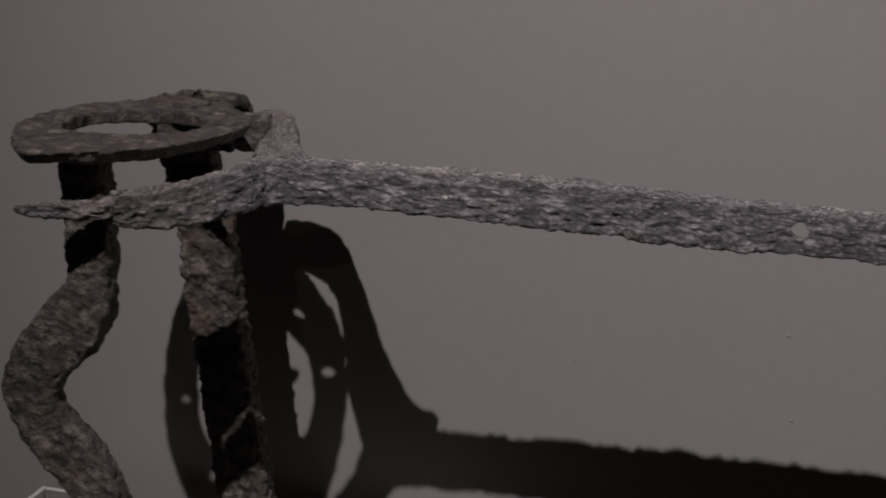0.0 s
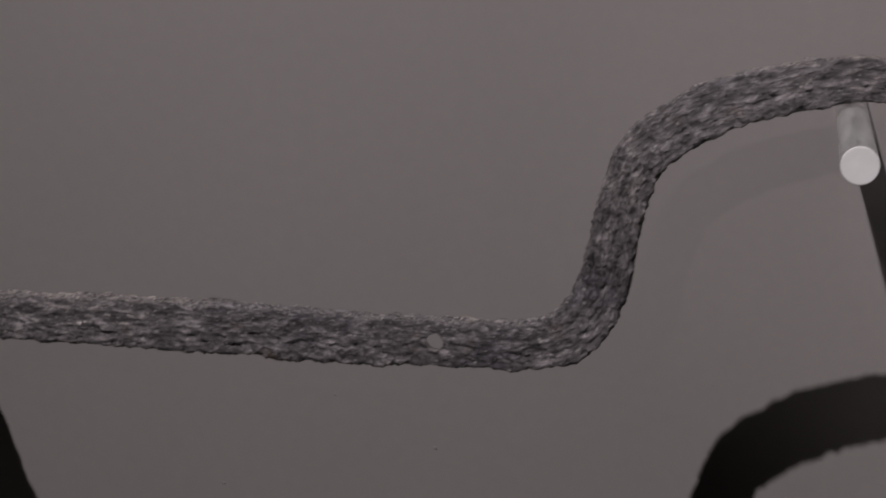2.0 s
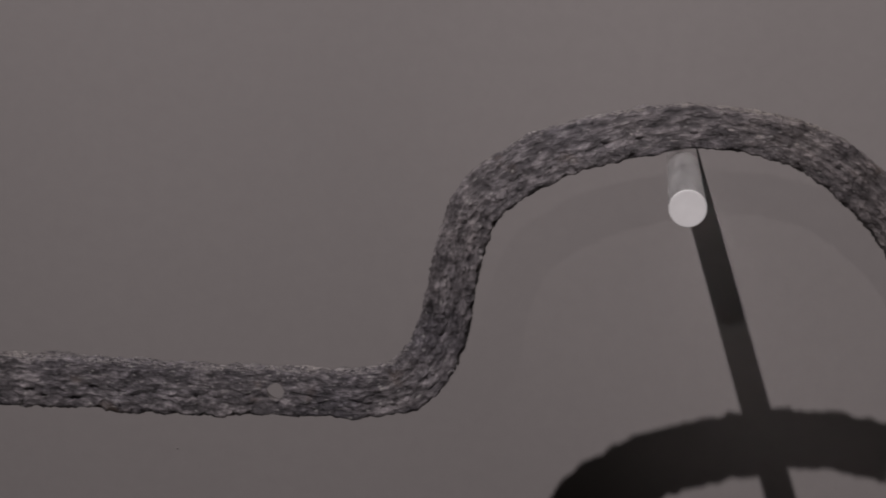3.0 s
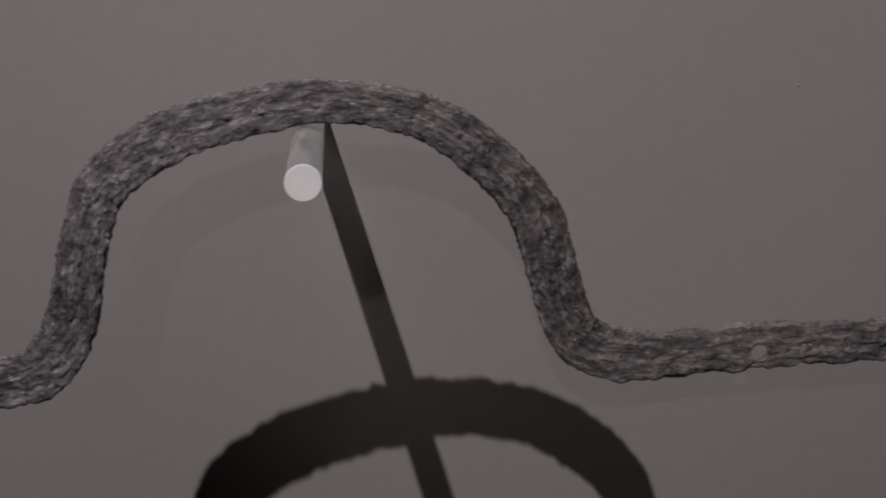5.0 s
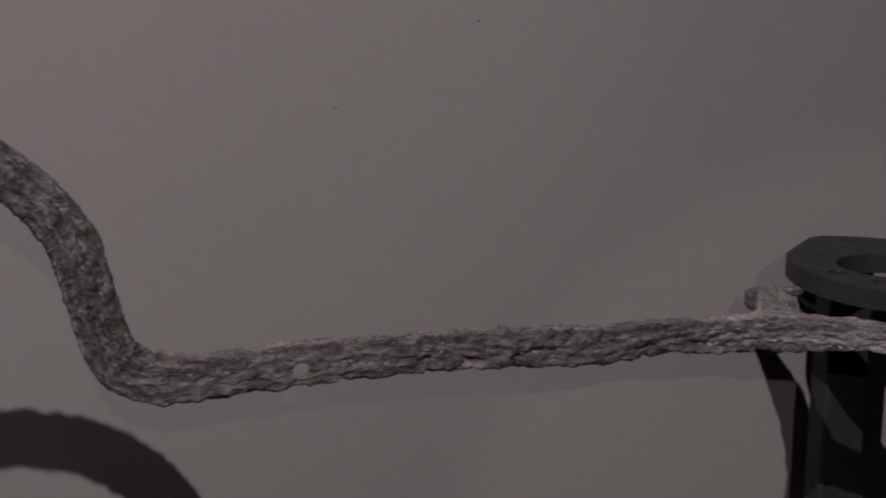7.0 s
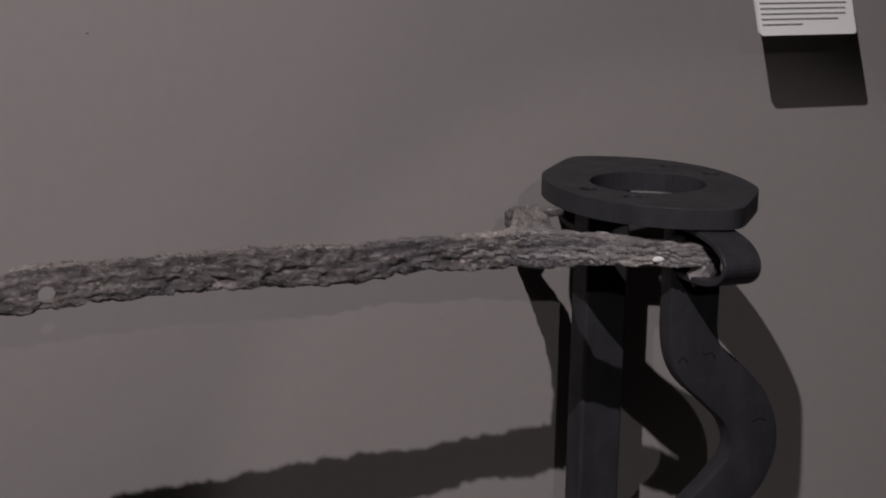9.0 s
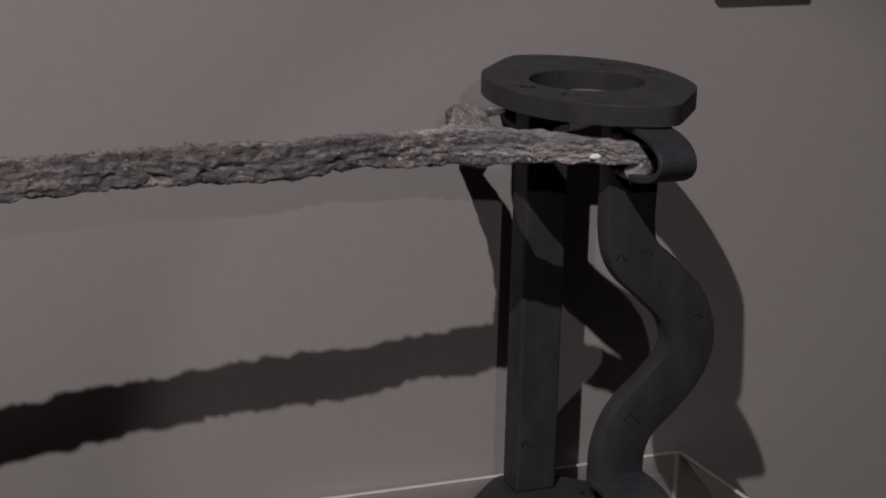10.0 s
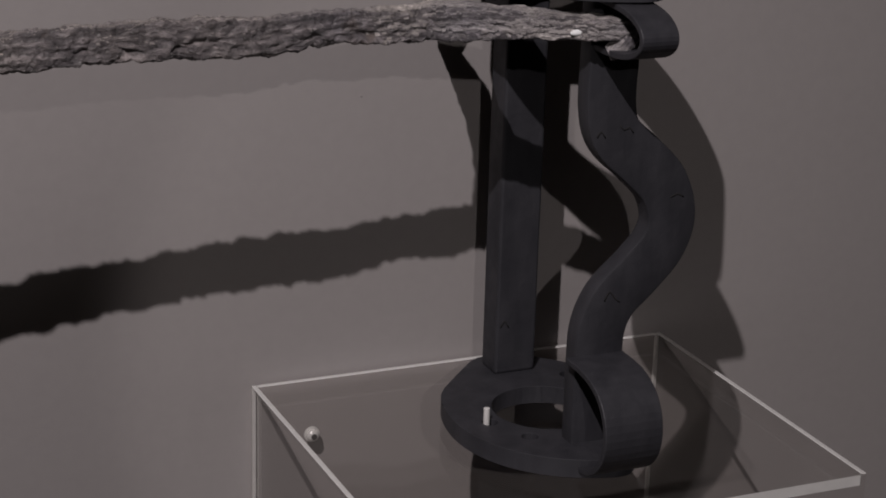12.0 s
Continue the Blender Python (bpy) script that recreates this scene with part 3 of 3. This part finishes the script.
def old_frame():
    cx, cy, base, top = -0.690, -0.224, 0.985, 1.3425
    frame_thing = empty("torsion_frame", (cx, cy, base), "excavated iron frame, heavily pitted and broken, on a clear box",
                        "machine frame", "torsion frames")

    def put(name, bm, lump=0.006, pit=0.0032, voxel=0.0018):
        bmesh.ops.translate(bm, verts=bm.verts[:], vec=(-cx, -cy, -base))
        ob = part(name, bm, OLD_IRON, frame_thing)
        corroded(ob, voxel, lump, pit)
        return ob

    def worn_hole(x, y, r, turn, stretch):
        pts = []
        for k in range(44):
            w = 2 * math.pi * k / 44
            q = r * (1 + stretch * math.cos(2 * (w - radians(turn))) + 0.10 * noise.noise(Vector((3 * math.cos(w), 3 * math.sin(w), 2.3))))
            pts.append((x + q * math.cos(w), y + q * math.sin(w)))
        return pts

    small = [(0.035, 0.052, 0.0062, 12), (0.058, 0.012, 0.0062, 12), (-0.048, -0.0197, 0.0060, 12), (-0.0214, -0.0684, 0.0062, 12)]
    HOLE = (0.004, -0.008, 0.0485, 95, 0.10)
    for name, z0, z1 in (("lower_plate", base, base + 0.015), ("upper_plate", top - 0.010, top)):
        outline = [(x * (0.97 if x > 0 else 0.88), y * (0.96 if y > 0 or z0 == base else 1.24)) for x, y in ring_outline(-1)]
        bm = plate(outline, small, z0, z1, [worn_hole(*HOLE)])
        for v in bm.verts:
            if z0 > base:
                # worn back below the rim, and tilted
                if v.co.z < z0 + 1e-5 and math.hypot(v.co.x, v.co.y) > 0.066:
                    v.co.x, v.co.y = v.co.x * 0.91, v.co.y * 0.93
                v.co.z -= 0.085 * v.co.y
        bmesh.ops.translate(bm, verts=bm.verts[:], vec=(cx, cy, 0))
        put(name, bm, 0.0045, 0.0020)
    bm = bmesh.new()
    sweep(bm, [(cx - 0.006, cy + 0.050, top - 0.017, 0.004, 0.002), (cx + 0.010, cy + 0.030, top - 0.016, 0.006, 0.002), (cx + 0.034, cy + 0.012, top - 0.014, 0.004, 0.002)],
          (1, 0.5, 0), step=0.004, around=20, uv=False)
    put("broken_flake", bm, 0.006, 0.004, 0.0013)
    bm = bmesh.new()
    sweep(bm, [(cx - 0.030, cy + 0.070, top - 0.0068, 0.008, 0.0016), (cx - 0.012, cy + 0.074, top - 0.0052, 0.012, 0.0020), (cx + 0.014, cy + 0.066, top - 0.0050, 0.012, 0.0018)],
          (0.4, 1, 0), step=0.004, around=20, uv=False)
    put("broken_flake", bm, 0.0015, 0.002, 0.0009)
    bm = bmesh.new()
    sweep(bm, [(-0.7170, -0.118, top - 0.008, 0.0095, 0.0214), (-0.6955, -0.118, 1.252, 0.0095, 0.0212), (-0.6855, -0.118, 1.165, 0.0095, 0.0210),
               (-0.668, -0.118, 1.036, 0.0095, 0.0206), (-0.662, -0.118, base + 0.012, 0.0095, 0.0206)], (0, 1, 0), step=0.008, around=28, power=12, uv=False)
    put("straight_bar", bm, 0.004, 0.0085, 0.0013)
    bm = bmesh.new()
    mid = [(-0.679, 1.336, 0.0195), (-0.6755, 1.298, 0.0190), (-0.6765, 1.262, 0.0185), (-0.681, 1.243, 0.0215), (-0.697, 1.221, 0.0245),
           (-0.716, 1.200, 0.0235), (-0.7245, 1.179, 0.0220), (-0.7205, 1.160, 0.0220), (-0.706, 1.143, 0.0220), (-0.689, 1.127, 0.0220),
           (-0.676, 1.105, 0.0210), (-0.672, 1.07, 0.0205), (-0.672, 1.03, 0.0205), (-0.672, base + 0.012, 0.0205)]
    sweep(bm, [(x - 0.0035, -0.3095, z, 0.0105, half - 0.0034) for x, z, half in mid], (0, 1, 0), step=0.006, around=28, power=10, uv=False)
    put("curved_bar", bm, 0.006, 0.0055, 0.0014)
    put("rear_strap", strap(-0.716, -0.676, -0.109, 0.040, 1.292, 1.332, 0.008), 0.004, 0.003)
    put("front_strap", strap(-0.698, -0.655, -0.326, -0.05, base + 0.004, base + 0.082, 0.008), 0.004, 0.003)
    return frame_thing


replica_frame()
old_frame()


# ---- clear boxes on the wall ----
def acrylic_box(x0, x1, y0, y1, z, drop, label):
    """Open-bottomed box of clear sheet screwed to the wall; y0 is its front."""
    t, thick = 0.0042, 0.0100
    thing = empty("acrylic_box", ((x0 + x1) / 2, y1, z), label, "display box", "clear boxes")
    o = Vector(thing.location)

    def sheet(name, lo, hi, thin, only_front=False):
        bm = box(lo, hi)
        for f in bm.faces:
            clear = abs(f.normal[thin]) > 0.5 or (only_front and f.normal.y > -0.5) or (thin == 0 and f.normal.y < -0.5)
            f.material_index = 0 if clear else 1
        bmesh.ops.translate(bm, verts=bm.verts[:], vec=-o)
        ob = part(name, bm, [CLEAR, EDGE], thing)
        bevelled(ob, 0.0006, 1)
        return ob

    g = 0.0004
    sheet("side_sheet", (x0, y0, z - drop), (x0 + t, y1, z), 0)
    sheet("side_sheet", (x1 - t, y0, z - drop), (x1, y1, z), 0)
    sheet("back_sheet", (x0 + t + g, y1 - t, z - drop), (x1 - t - g, y1, z), 1).visible_shadow = False
    sheet("top_sheet", (x0 + t + g, y0, z - thick), (x1 - t - g, y1 - t - g, z - 0.0003), 2, True)
    return thing, o


def wall_screw(x, y, z):
    thing = empty("wall_screw", (x, y, z), "round-headed steel fixing screw through a clear box", "screw", "fixing screws")
    bm = bmesh.new()
    bmesh.ops.create_uvsphere(bm, u_segments=24, v_segments=12, radius=0.0052, matrix=Matrix.Diagonal((1, 0.6, 1, 1)))
    part("head", bm, STEEL, thing, "domed steel head", True)
    bm = bmesh.new()
    bmesh.ops.create_cone(bm, segments=6, radius1=0.0026, radius2=0.0026, depth=0.0014, cap_ends=True,
                          matrix=Matrix.Translation((0, -0.0028, 0)) @ Matrix.Rotation(radians(90), 4, "X"))
    # Not cut in: a solid hexagon with the hollow's shade as its colour.
    part("socket", bm, HOLLOW, thing, "hexagon socket, its shade painted black")
    bm = bmesh.new()
    bmesh.ops.create_cone(bm, segments=24, radius1=0.0066, radius2=0.0066, depth=0.0016, cap_ends=True,
                          matrix=Matrix.Translation((0, 0.003, 0)) @ Matrix.Rotation(radians(90), 4, "X"))
    bevelled(part("washer", bm, STEEL, thing), 0.0004)
    return thing


acrylic_box(0.527, 0.899, -0.313, -0.004, 1.0, 0.30, "clear acrylic box with pale sawn edges carrying the replica frame")
acrylic_box(-0.871, -0.505, -0.385, -0.073, 0.984, 0.30, "clear acrylic box with pale sawn edges under the pitted frame")
wall_screw(0.576, -0.0135, 0.9535)


# ---- the clear rod that carries the arch ----
def support_rod():
    x, z, r = -0.0116, 1.4710, 0.0093
    thing = empty("support_rod", (x, 0, z), "clear acrylic rod with frosted end, carrying the arch", "rod")
    bm = rod_along_y(0, 0, 0.0, -0.42, r)
    for v in bm.verts:
        v.co.x += 0.020 * (v.co.y + 0.42)
        v.co.z -= 0.062 * (v.co.y + 0.42)
    for f in bm.faces:
        f.smooth = abs(f.normal.y) < 0.5
    part("shaft", bm, ROD, thing, "clear shaft")
    bm = rod_along_y(0, 0, -0.4202, -0.4220, r, 48)
    bevelled(part("end_face", bm, FROST, thing, "frosted white end face"), 0.0005)


support_rod()


# ---- the small label on the wall ----
def wall_label():
    x0, x1, z0, z1, y = 0.852, 0.940, 1.4555, 1.513, -0.058
    cx, cz = (x0 + x1) / 2, (z0 + z1) / 2
    thing = empty("wall_label", (cx, 0, cz), "small white printed label card tilted up off the wall", "label")
    bm = bmesh.new()
    r, pts = 0.003, []
    for ax, az, a0 in ((x1, z1, 0), (x0, z1, 90), (x0, z0, 180), (x1, z0, 270)):
        ox, oz = ax - math.copysign(r, ax - cx) - cx, az - math.copysign(r, az - cz) - cz
        pts += [(ox + r * math.cos(radians(a0 + k * 22.5)), oz + r * math.sin(radians(a0 + k * 22.5))) for k in range(5)]
    front = [bm.verts.new((px, y + 0.4 * pz, pz)) for px, pz in pts]
    back = [bm.verts.new((px, y + 0.003 + 0.4 * pz, pz)) for px, pz in pts]
    bm.faces.new(front)
    bm.faces.new(back[::-1])
    for i in range(len(pts)):
        j = (i + 1) % len(pts)
        bm.faces.new((front[i], back[i], back[j], front[j]))
    bmesh.ops.recalc_face_normals(bm, faces=bm.faces[:])
    card = part("card", bm, CARD, thing)
    part("mount", box((0.014, y + 0.0075, -0.006), (0.026, -0.0005, 0.006)), ROOM, thing, "dark mounting block")
    rnd = random.Random(4)
    for i in range(12):
        if i == 5:
            continue
        w = rnd.uniform(0.066, 0.080) if i not in (4, 11) else rnd.uniform(0.02, 0.05)
        z = 0.0235 - i * 0.0040
        part("print_line", box((-0.041, y + 0.4 * z - 0.0010, z - 0.00045), (-0.041 + w, y + 0.4 * z + 0.0010, z + 0.00045)), INK, card)


wall_label()
